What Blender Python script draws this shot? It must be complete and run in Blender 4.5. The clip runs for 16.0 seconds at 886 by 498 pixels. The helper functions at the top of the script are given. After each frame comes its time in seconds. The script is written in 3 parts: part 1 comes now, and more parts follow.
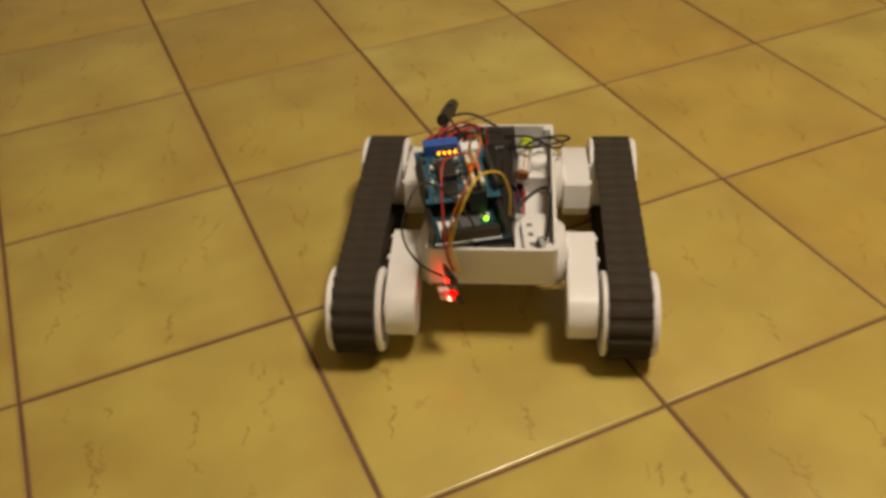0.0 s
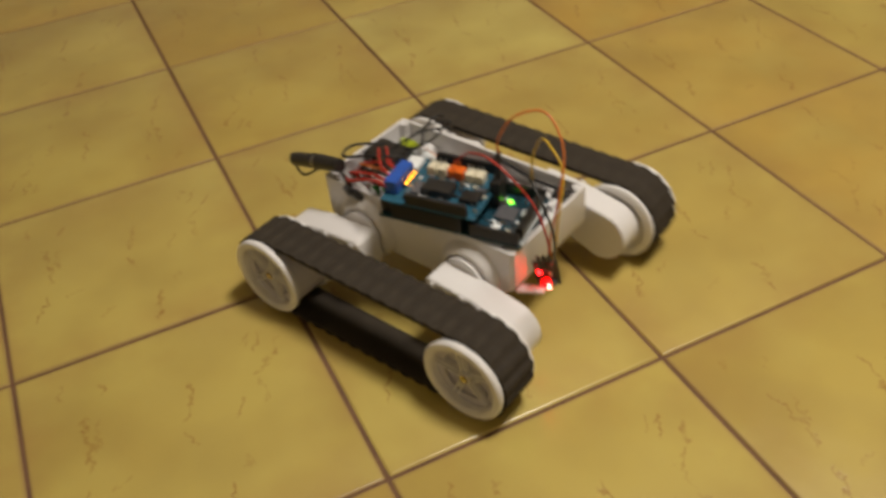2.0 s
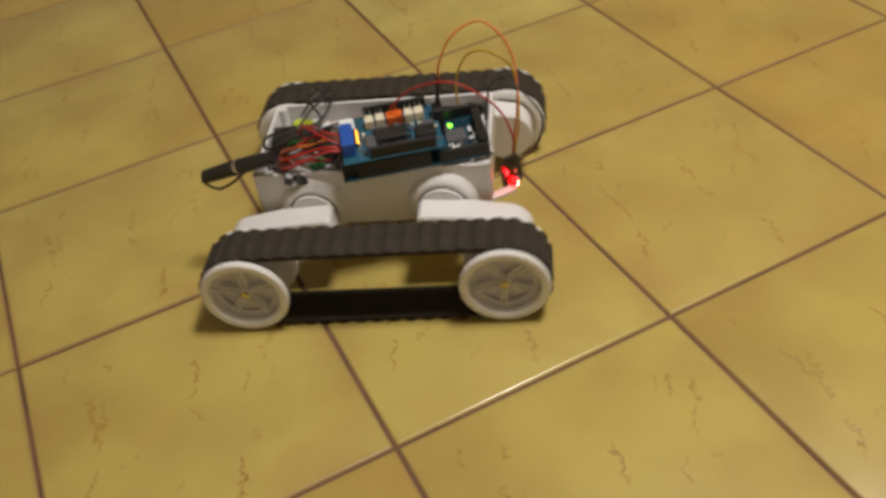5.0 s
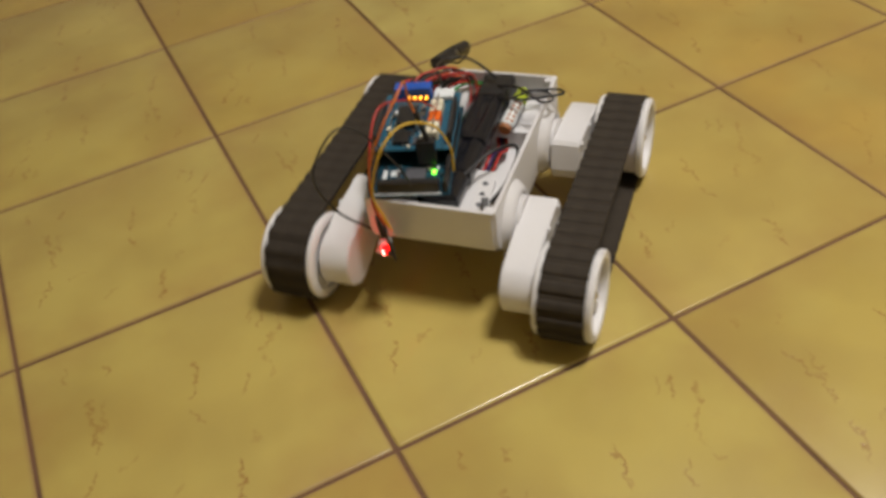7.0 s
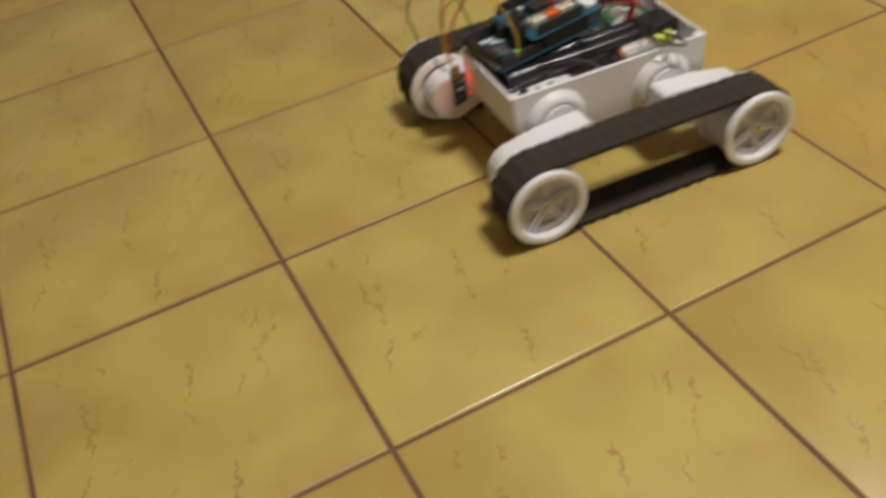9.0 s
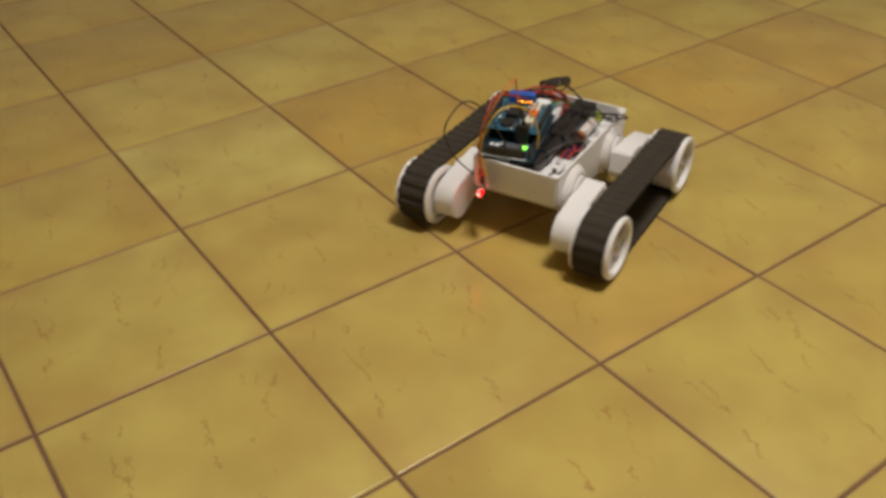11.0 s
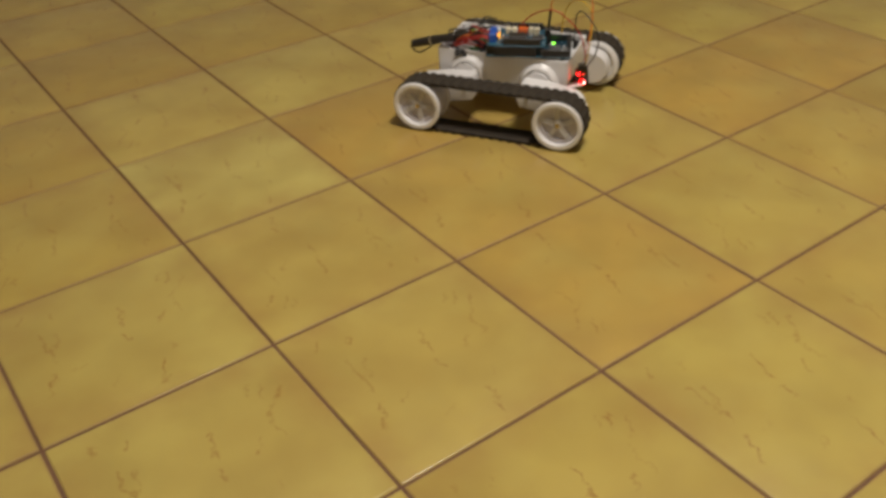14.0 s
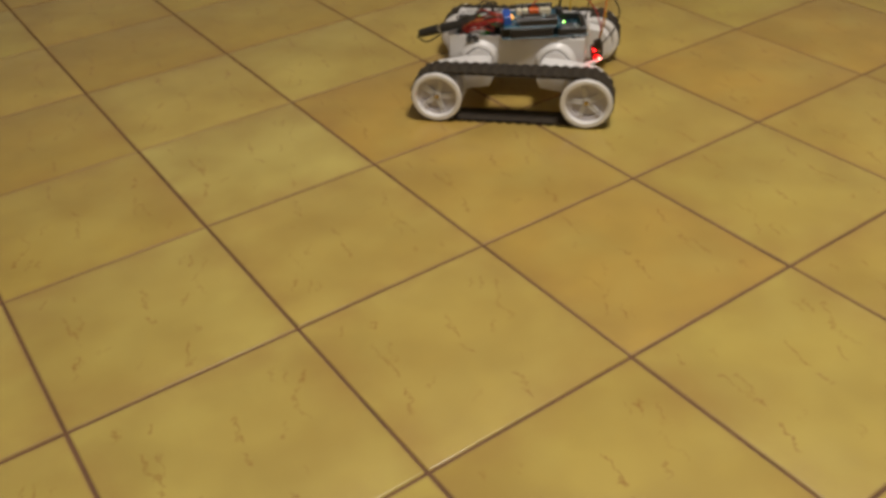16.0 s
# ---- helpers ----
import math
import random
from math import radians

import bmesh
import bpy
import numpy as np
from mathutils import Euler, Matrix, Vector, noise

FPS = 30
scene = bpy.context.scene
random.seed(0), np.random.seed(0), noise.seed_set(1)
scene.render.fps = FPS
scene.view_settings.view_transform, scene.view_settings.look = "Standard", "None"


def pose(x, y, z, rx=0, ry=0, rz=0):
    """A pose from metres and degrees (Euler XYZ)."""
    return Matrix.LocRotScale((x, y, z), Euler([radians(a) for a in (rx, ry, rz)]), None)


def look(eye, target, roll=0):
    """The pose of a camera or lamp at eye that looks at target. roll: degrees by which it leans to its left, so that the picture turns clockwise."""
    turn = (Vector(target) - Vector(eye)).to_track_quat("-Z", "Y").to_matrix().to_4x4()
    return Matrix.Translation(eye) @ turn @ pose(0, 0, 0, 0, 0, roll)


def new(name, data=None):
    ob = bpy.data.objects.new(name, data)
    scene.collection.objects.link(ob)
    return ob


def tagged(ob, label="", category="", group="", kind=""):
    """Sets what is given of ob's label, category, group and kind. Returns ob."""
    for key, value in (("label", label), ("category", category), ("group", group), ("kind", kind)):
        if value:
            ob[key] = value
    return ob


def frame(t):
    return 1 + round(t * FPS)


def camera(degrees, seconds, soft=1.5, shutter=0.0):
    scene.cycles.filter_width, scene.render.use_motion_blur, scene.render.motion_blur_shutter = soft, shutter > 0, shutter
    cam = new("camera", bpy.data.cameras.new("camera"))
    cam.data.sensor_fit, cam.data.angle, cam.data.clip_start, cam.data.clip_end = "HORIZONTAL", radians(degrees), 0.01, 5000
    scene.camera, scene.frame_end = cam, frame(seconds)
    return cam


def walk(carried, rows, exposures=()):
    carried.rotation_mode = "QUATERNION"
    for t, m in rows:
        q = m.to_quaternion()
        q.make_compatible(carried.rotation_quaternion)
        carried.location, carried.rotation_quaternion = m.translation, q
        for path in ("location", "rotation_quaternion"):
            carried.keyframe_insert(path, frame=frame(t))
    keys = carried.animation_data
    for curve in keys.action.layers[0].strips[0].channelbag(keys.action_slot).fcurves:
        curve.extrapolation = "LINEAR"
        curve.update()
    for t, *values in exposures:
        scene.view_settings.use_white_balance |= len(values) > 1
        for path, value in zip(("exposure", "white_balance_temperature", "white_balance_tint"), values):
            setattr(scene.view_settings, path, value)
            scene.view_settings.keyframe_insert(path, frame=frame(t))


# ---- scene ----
cam = camera(52.1, 16.0, soft=3.4, shutter=0.75)
PATH = [
    (0, (-0.487, -0.521, 0.466), (0.107, 0.928, -0.778), -3.1),
    (0.5, (-0.487, -0.521, 0.463), (0.092, 0.924, -0.793), -3.9),
    (1, (-0.486, -0.519, 0.46), (0.09, 0.91, -0.815), -4.4),
    (1.5, (-0.486, -0.523, 0.455), (0.096, 0.895, -0.83), -5.0),
    (2, (-0.484, -0.525, 0.454), (0.1, 0.893, -0.83), -5.5),
    (2.5, (-0.484, -0.523, 0.452), (0.092, 0.894, -0.836), -5.8),
    (3, (-0.483, -0.523, 0.451), (0.085, 0.895, -0.84), -6.0),
    (3.5, (-0.486, -0.526, 0.454), (0.083, 0.888, -0.841), -6.0),
    (4, (-0.483, -0.523, 0.447), (0.07, 0.89, -0.855), -6.8),
    (4.5, (-0.477, -0.527, 0.441), (0.07, 0.884, -0.867), -8.2),
    (4.7, (-0.477, -0.528, 0.441), (0.063, 0.879, -0.874), -8.6),
    (7, (-0.476, -0.525, 0.439), (0.062, 0.883, -0.875), -8.6),
    (7.5, (-0.474, -0.525, 0.437), (0.06, 0.886, -0.876), -8.7),
    (8, (-0.474, -0.524, 0.438), (0.063, 0.883, -0.878), -8.7),
    (8.5, (-0.474, -0.526, 0.435), (0.062, 0.885, -0.877), -8.8),
    (9, (-0.471, -0.525, 0.436), (0.063, 0.883, -0.881), -9.4),
    (9.4, (-0.462, -0.525, 0.432), (0.145, 0.841, -0.897), -4.9),
    (9.5, (-0.432, -0.526, 0.435), (0.239, 0.814, -0.89), -3.6),
    (9.7, (-0.412, -0.562, 0.476), (0.469, 0.765, -0.735), 1.2),
    (11.8, (-0.427, -0.582, 0.514), (0.522, 0.758, -0.629), -1.6),
    (12, (-0.426, -0.582, 0.516), (0.524, 0.76, -0.622), -1.5),
    (12.5, (-0.421, -0.588, 0.518), (0.541, 0.743, -0.624), -1.6),
    (13, (-0.42, -0.588, 0.519), (0.531, 0.738, -0.637), -2.1),
    (13.5, (-0.42, -0.587, 0.519), (0.523, 0.75, -0.631), -2.5),
    (14, (-0.422, -0.584, 0.516), (0.516, 0.764, -0.627), -2.3),
    (14.5, (-0.42, -0.574, 0.51), (0.502, 0.778, -0.64), -2.6),
    (15, (-0.426, -0.574, 0.508), (0.485, 0.787, -0.64), -2.6),
    (15.5, (-0.422, -0.574, 0.507), (0.485, 0.781, -0.652), -2.5),
    (16, (-0.424, -0.574, 0.504), (0.473, 0.788, -0.654), -2.9),
]
walk(cam, [(t, look(eye, target, roll)) for t, eye, target, roll in PATH],
     exposures=[(0, -0.14, 8200, 10), (0.5, -0.1, 7600, 10), (1.5, -0.04, 6950, 10), (3.5, 0.0, 6800, 10), (4.7, 0.0, 6600, 10), (7, 0.0, 6350, 10),
                (8.5, 0.0, 6250, 10), (9.6, 0.0, 6350, 10), (12, -0.1, 6700, 10), (16, -0.1, 6700, 10)])

# ---- world, lamp, exposure ----
world = bpy.data.worlds.new("night")
scene.world = world
world.use_nodes = True
world.node_tree.nodes["Background"].inputs[0].default_value = (0.9, 0.8, 0.65, 1)
world.node_tree.nodes["Background"].inputs[1].default_value = 0.02
LAMP = (0.14, -0.36, 1.78)
lamp_data = bpy.data.lights.new("pendant_lamp_light", "AREA")
lamp_data.shape, lamp_data.size, lamp_data.energy = "DISK", 0.36, 26.0
lamp_data.color = (1.0, 0.955, 0.90)
lamp_light = new("pendant_lamp_light", lamp_data)
lamp_light.matrix_world = pose(LAMP[0], LAMP[1], LAMP[2] - 0.06)


# ---- materials ----
def nodes_of(name):
    m = bpy.data.materials.new(name)
    m.use_nodes = True
    return m, m.node_tree, m.node_tree.nodes["Principled BSDF"]


def plastic(name, color, rough=0.45, metal=0.0, grain=40.0, vary=0.12, bump=0.05, spec=0.5, dirt=None):
    """A plain material with two scales of variation in colour, roughness and relief."""
    m, nt, bsdf = nodes_of(name)
    n, l = nt.nodes, nt.links
    co = n.new("ShaderNodeTexCoord")
    big, fine = n.new("ShaderNodeTexNoise"), n.new("ShaderNodeTexNoise")
    big.inputs["Scale"].default_value, big.inputs["Detail"].default_value = grain, 4
    fine.inputs["Scale"].default_value, fine.inputs["Detail"].default_value = grain * 14, 2
    l.new(co.outputs["Object"], big.inputs["Vector"])
    l.new(co.outputs["Object"], fine.inputs["Vector"])
    ramp = n.new("ShaderNodeMixRGB")
    dark = dirt or tuple(c * (1 - vary) for c in color)
    ramp.inputs[1].default_value, ramp.inputs[2].default_value = (*color, 1), (*dark, 1)
    rng = n.new("ShaderNodeMapRange")
    rng.inputs["From Min"].default_value, rng.inputs["From Max"].default_value = 0.45, 0.75
    rng.inputs["To Max"].default_value = 0.55 if dirt else 1.0
    l.new(big.outputs["Fac"], rng.inputs["Value"])
    l.new(rng.outputs[0], ramp.inputs[0])
    l.new(ramp.outputs[0], bsdf.inputs["Base Color"])
    rr = n.new("ShaderNodeMapRange")
    rr.inputs["To Min"].default_value, rr.inputs["To Max"].default_value = max(rough - 0.08, 0.03), min(rough + 0.1, 1)
    l.new(fine.outputs["Fac"], rr.inputs["Value"])
    l.new(rr.outputs[0], bsdf.inputs["Roughness"])
    bp = n.new("ShaderNodeBump")
    bp.inputs["Strength"].default_value, bp.inputs["Distance"].default_value = bump, 0.001
    l.new(fine.outputs["Fac"], bp.inputs["Height"])
    l.new(bp.outputs[0], bsdf.inputs["Normal"])
    bsdf.inputs["Metallic"].default_value = metal
    bsdf.inputs["Specular IOR Level"].default_value = spec
    return m


def glowing(name, color, strength):
    m, nt, bsdf = nodes_of(name)
    bsdf.inputs["Base Color"].default_value = (*color, 1)
    bsdf.inputs["Emission Color"].default_value = (*color, 1)
    bsdf.inputs["Emission Strength"].default_value = strength
    return m


# strokes of the printed motif that every tile carries: middle, direction and half length, in metres and degrees
STROKES = [
    (0.007, 0.022, 74, 0.018, 1.0), (0.001, -0.010, 104, 0.009, 1.0), (-0.061, 0.028, 90, 0.017, 0.9),
    (-0.052, 0.024, 80, 0.014, 0.6), (-0.060, 0.006, 78, 0.013, 0.8), (-0.071, -0.032, 66, 0.016, 1.0),
    (0.064, 0.054, 62, 0.011, 0.9), (0.057, 0.060, 64, 0.008, 0.6), (0.074, 0.043, 57, 0.010, 0.8),
    (0.061, 0.028, 45, 0.010, 0.6), (0.036, 0.000, 56, 0.010, 0.7), (0.011, -0.072, 76, 0.018, 1.0),
    (-0.046, -0.024, 16, 0.008, 0.5), (-0.071, 0.073, 68, 0.008, 0.8), (-0.045, 0.063, 70, 0.006, 0.8),
    (0.056, 0.008, 92, 0.013, 0.5), (0.030, -0.045, 70, 0.006, 0.4), (-0.025, -0.060, 40, 0.008, 0.35),
]


def tile_material():
    """Glazed yellow-brown tile with a printed vein motif, cloudy glaze and a tint per tile."""
    m, nt, bsdf = nodes_of("glazed_tile")
    n, l = nt.nodes, nt.links

    def math(op, a, b=None, clamp=False):
        k = n.new("ShaderNodeMath")
        k.operation, k.use_clamp = op, clamp
        for i, v in enumerate((a, b)):
            if v is None:
                continue
            if isinstance(v, (int, float)):
                k.inputs[i].default_value = v
            else:
                l.new(v, k.inputs[i])
        return k.outputs[0]

    def noise_tex(scale, detail, vector, rough=0.55):
        k = n.new("ShaderNodeTexNoise")
        k.inputs["Scale"].default_value, k.inputs["Detail"].default_value, k.inputs["Roughness"].default_value = scale, detail, rough
        l.new(vector, k.inputs["Vector"])
        return k

    def mix(fac, a, b, kind="MIX"):
        k = n.new("ShaderNodeMixRGB")
        k.blend_type = kind
        for i, v in enumerate((fac, a, b)):
            if isinstance(v, (int, float)):
                k.inputs[i].default_value = v
            elif isinstance(v, tuple):
                k.inputs[i].default_value = (*v, 1)
            else:
                l.new(v, k.inputs[i])
        return k.outputs[0]

    co = n.new("ShaderNodeTexCoord").outputs["Object"]
    info = n.new("ShaderNodeObjectInfo")
    # each tile wears its own wavering of the printed strokes
    off = n.new("ShaderNodeVectorMath")
    off.operation = "ADD"
    l.new(co, off.inputs[0])
    l.new(math("MULTIPLY", info.outputs["Random"], 37.0), off.inputs[1])
    wob = noise_tex(120, 4, off.outputs[0], 0.65)
    wiggle = math("MULTIPLY", math("SUBTRACT", wob.outputs["Fac"], 0.5), 0.022)
    thick = noise_tex(95, 2, off.outputs[0])
    total = None
    for cx, cy, ang, half, power in STROKES:
        sub = n.new("ShaderNodeVectorMath")
        sub.operation = "SUBTRACT"
        l.new(co, sub.inputs[0])
        sub.inputs[1].default_value = (cx, cy, 0)
        c, s = float(np.cos(np.radians(ang))), float(np.sin(np.radians(ang)))
        dots = []
        for v in ((c, s, 0), (-s, c, 0)):
            d = n.new("ShaderNodeVectorMath")
            d.operation = "DOT_PRODUCT"
            l.new(sub.outputs[0], d.inputs[0])
            d.inputs[1].default_value = v
            dots.append(d.outputs["Value"])
        along = math("SUBTRACT", 1.0, math("DIVIDE", math("ABSOLUTE", dots[0]), half * 1.0), True)
        along = math("MULTIPLY", along, 4.0, True)
        across = math("ABSOLUTE", math("ADD", dots[1], wiggle))
        line = math("MULTIPLY", math("SUBTRACT", 1.0, math("DIVIDE", across, 0.0013), True), 1.7, True)
        one = math("MULTIPLY", math("MULTIPLY", line, along), power)
        total = one if total is None else math("MAXIMUM", total, one)
    vein = math("MULTIPLY", total, math("MULTIPLY", math("SUBTRACT", thick.outputs["Fac"], 0.27), 3.4, True), True)

    # cloudy glaze: the same print on each tile, and a second cloud that differs from tile to tile
    cloud = noise_tex(13, 2, co, 0.4)
    own = noise_tex(9, 2, off.outputs[0], 0.4)
    mottle = noise_tex(16, 2, off.outputs[0], 0.4)
    speck = noise_tex(45, 2, co)
    sep = n.new("ShaderNodeSeparateColor")
    l.new(info.outputs["Color"], sep.inputs[0])
    base = mix(sep.outputs[0], (0.466, 0.361, 0.091), (0.472, 0.290, 0.066))
    # paler and darker firings
    base = mix(math("MULTIPLY", math("SUBTRACT", sep.outputs[2], 0.5, True), 2.0), base, (0.545, 0.452, 0.138))
    base = mix(math("MULTIPLY", math("SUBTRACT", 0.5, sep.outputs[2], True), 1.6), base, (0.320, 0.218, 0.055))
    fac = n.new("ShaderNodeMapRange")
    fac.inputs["From Min"].default_value, fac.inputs["From Max"].default_value = 0.44, 0.72
    l.new(cloud.outputs["Fac"], fac.inputs["Value"])
    base = mix(math("MULTIPLY", fac.outputs[0], 0.45), base, (0.300, 0.205, 0.055))
    fac2 = n.new("ShaderNodeMapRange")
    fac2.inputs["From Min"].default_value, fac2.inputs["From Max"].default_value = 0.42, 0.75
    l.new(own.outputs["Fac"], fac2.inputs["Value"])
    base = mix(math("MULTIPLY", fac2.outputs[0], 0.65), base, (0.355, 0.240, 0.062))
    base = mix(math("MULTIPLY", math("SUBTRACT", mottle.outputs["Fac"], 0.45, True), 0.9), base, (0.525, 0.430, 0.125))
    sepxy = n.new("ShaderNodeSeparateXYZ")
    l.new(co, sepxy.inputs[0])
    far = math("MAXIMUM", math("ABSOLUTE", sepxy.outputs[0]), math("ABSOLUTE", sepxy.outputs[1]))
    edge = n.new("ShaderNodeMapRange")
    edge.inputs["From Min"].default_value, edge.inputs["From Max"].default_value = 0.060, 0.100
    l.new(far, edge.inputs["Value"])
    fringe = noise_tex(17, 3, off.outputs[0])
    tone = math("MULTIPLY", math("MULTIPLY", edge.outputs[0], math("SUBTRACT", fringe.outputs["Fac"], 0.36, True)), 2.3, True)
    base = mix(math("MULTIPLY", tone, 0.7), base, (0.34, 0.195, 0.060))
    base = mix(math("MULTIPLY", vein, 0.70), base, (0.255, 0.105, 0.020))
    # the glaze is worn dull along most tile edges
    rim = n.new("ShaderNodeMapRange")
    rim.inputs["From Min"].default_value, rim.inputs["From Max"].default_value = 0.0962, 0.0982
    l.new(far, rim.inputs["Value"])
    worn = math("MULTIPLY", rim.outputs[0], math("SUBTRACT", 1.0, sep.outputs[1]))
    base = mix(math("MULTIPLY", worn, 0.55), base, (0.24, 0.135, 0.055))
    l.new(base, bsdf.inputs["Base Color"])
    rough = n.new("ShaderNodeMapRange")
    rough.inputs["To Min"].default_value, rough.inputs["To Max"].default_value = 0.27, 0.40
    l.new(speck.outputs["Fac"], rough.inputs["Value"])
    l.new(math("ADD", rough.outputs[0], math("MULTIPLY", worn, 0.35)), bsdf.inputs["Roughness"])
    l.new(math("SUBTRACT", 0.5, math("MULTIPLY", worn, 0.44)), bsdf.inputs["Coat Weight"])
    bsdf.inputs["Coat Roughness"].default_value = 0.19
    bp = n.new("ShaderNodeBump")
    bp.inputs["Strength"].default_value, bp.inputs["Distance"].default_value = 0.3, 0.0014
    wave = noise_tex(26, 2, off.outputs[0])
    l.new(math("SUBTRACT", wave.outputs["Fac"], math("MULTIPLY", vein, 0.25)), bp.inputs["Height"])
    l.new(bp.outputs[0], bsdf.inputs["Normal"])
    return m


TILE = tile_material()
GROUT = plastic("brown_grout", (0.160, 0.082, 0.040), 0.85, grain=20, vary=0.4, bump=0.5, dirt=(0.045, 0.025, 0.012))
WALL = plastic("painted_plaster", (0.72, 0.66, 0.55), 0.8, grain=3, bump=0.1)
CEIL = plastic("ceiling_paint", (0.78, 0.75, 0.7), 0.85, grain=3, bump=0.1)
WHITE = plastic("white_abs", (0.70, 0.682, 0.680), 0.36, grain=24, vary=0.05, bump=0.04, dirt=(0.63, 0.605, 0.60))
RIMWHITE = plastic("white_nylon", (0.75, 0.732, 0.722), 0.42, grain=60, vary=0.06, bump=0.06, dirt=(0.62, 0.6, 0.59))
DISC = plastic("milky_plastic", (0.55, 0.525, 0.57), 0.35, grain=50, vary=0.1)
RUBBER = plastic("black_rubber", (0.040, 0.032, 0.024), 0.92, grain=60, vary=0.3, bump=0.3, spec=0.14, dirt=(0.062, 0.050, 0.037))
LUG = plastic("worn_rubber", (0.041, 0.033, 0.025), 0.9, grain=90, vary=0.3, bump=0.3, spec=0.16, dirt=(0.064, 0.052, 0.038))
BLACK = plastic("black_plastic", (0.021, 0.019, 0.018), 0.38, grain=80)
SHINY = plastic("shrink_wrap", (0.012, 0.012, 0.015), 0.10, grain=70, bump=0.25, spec=0.8)
PCB = plastic("teal_circuit_board", (0.012, 0.060, 0.090), 0.35, grain=160, vary=0.7)
PCB2 = plastic("blue_circuit_board", (0.022, 0.105, 0.165), 0.35, grain=200, vary=0.7)
BLUE = plastic("blue_terminal", (0.02, 0.09, 0.42), 0.4, grain=90)
IVORY = plastic("ivory_connector", (0.72, 0.66, 0.5), 0.45, grain=120)
ORANGE = plastic("orange_connector", (0.75, 0.14, 0.015), 0.4, grain=120)
BROWN = plastic("brown_print", (0.42, 0.17, 0.06), 0.5, grain=120)
SILK = plastic("white_silkscreen", (0.75, 0.77, 0.77), 0.5, grain=200)
METAL = plastic("plated_metal", (0.62, 0.62, 0.62), 0.28, metal=1.0, grain=150)
BRASS = plastic("brass_screw", (0.56, 0.47, 0.27), 0.22, metal=1.0, grain=200)
GREY = plastic("grey_chip", (0.10, 0.10, 0.11), 0.4, grain=200)
W_RED = plastic("red_wire", (0.42, 0.030, 0.022), 0.4, grain=200)
W_ORANGE = plastic("orange_wire", (0.62, 0.17, 0.035), 0.4, grain=200)
W_YELLOW = plastic("yellow_wire", (0.66, 0.42, 0.03), 0.4, grain=200)
W_BLACK = plastic("black_wire", (0.018, 0.016, 0.015), 0.42, grain=200)
W_GREEN = plastic("green_wire", (0.03, 0.25, 0.05), 0.4, grain=200)
LIME = plastic("lime_cap", (0.45, 0.55, 0.03), 0.4, grain=120)
LED_RED = glowing("red_led_glow", (1.0, 0.30, 0.24), 14.0)
LED_BACK = glowing("back_red_led_glow", (1.0, 0.005, 0.006), 60.0)
# red glow that stands in for the halo round the sensor light
LED_HALO = glowing("red_halo_glow", (1.0, 0.006, 0.006), 2.6)
W_PURPLE = plastic("purple_wire", (0.04, 0.015, 0.09), 0.4, grain=200)
LED_GREEN = glowing("green_led_glow", (0.22, 1.0, 0.04), 5.0)
LED_AMBER = glowing("amber_led_glow", (1.0, 0.40, 0.03), 5.0)
LAMP_GLOW = glowing("lamp_glass_glow", (1.0, 0.93, 0.82), 6.0)


# ---- building helpers ----
def part(name, bm, material, parent=None, label="", smooth=True):
    me = bpy.data.meshes.new(name)
    bmesh.ops.recalc_face_normals(bm, faces=bm.faces)
    for f in bm.faces:
        f.smooth = False
    bm.to_mesh(me)
    bm.free()
    for mat in (material if isinstance(material, (list, tuple)) else [material]):
        me.materials.append(mat)
    ob = new(name, me)
    ob.parent = parent
    return tagged(ob, label)


def box(bm, c, size, m=None, bevel=0.0, seg=2):
    """A box of the given size round c, bevelled, turned by m about its own middle."""
    made = bmesh.ops.create_cube(bm, size=1.0)["verts"]
    bmesh.ops.scale(bm, vec=size, verts=made)
    if bevel:
        edges = list({e for v in made for e in v.link_edges})
        out = bmesh.ops.bevel(bm, geom=edges, offset=bevel, segments=seg, affect="EDGES", profile=0.6)
        made = list({v for f in out["faces"] for v in f.verts} | {v for v in made if v.is_valid})
    t = Matrix.Translation(c) @ (m or Matrix.Identity(4))
    bmesh.ops.transform(bm, matrix=t, verts=made)
    return made


def cyl(bm, a, b, r, r2=None, seg=20, bevel=0.0):
    """A capped cylinder or cone from a to b."""
    a, b = Vector(a), Vector(b)
    made = bmesh.ops.create_cone(bm, cap_ends=True, segments=seg, radius1=r, radius2=r if r2 is None else r2, depth=(b - a).length)["verts"]
    if bevel:
        rim = [e for e in {e for v in made for e in v.link_edges} if any(len(f.verts) > 4 for f in e.link_faces)]
        out = bmesh.ops.bevel(bm, geom=rim, offset=bevel, segments=2, affect="EDGES")
        made = list({v for f in out["faces"] for v in f.verts} | {v for v in made if v.is_valid})
    turn = (b - a).to_track_quat("Z", "Y").to_matrix().to_4x4()
    bmesh.ops.transform(bm, matrix=Matrix.Translation((a + b) / 2) @ turn, verts=made)
    return made


def lathe(bm, profile, center, seg=40):
    """Turns a closed profile of (radius, y) about the y axis through center."""
    rings = []
    for k in range(seg):
        a = 2 * math.pi * k / seg
        rings.append([bm.verts.new((center[0] + r * math.cos(a), center[1] + y, center[2] + r * math.sin(a))) for r, y in profile])
    n = len(profile)
    for k in range(seg):
        p, q = rings[k], rings[(k + 1) % seg]
        for i in range(n):
            bm.faces.new((p[i], p[(i + 1) % n], q[(i + 1) % n], q[i]))


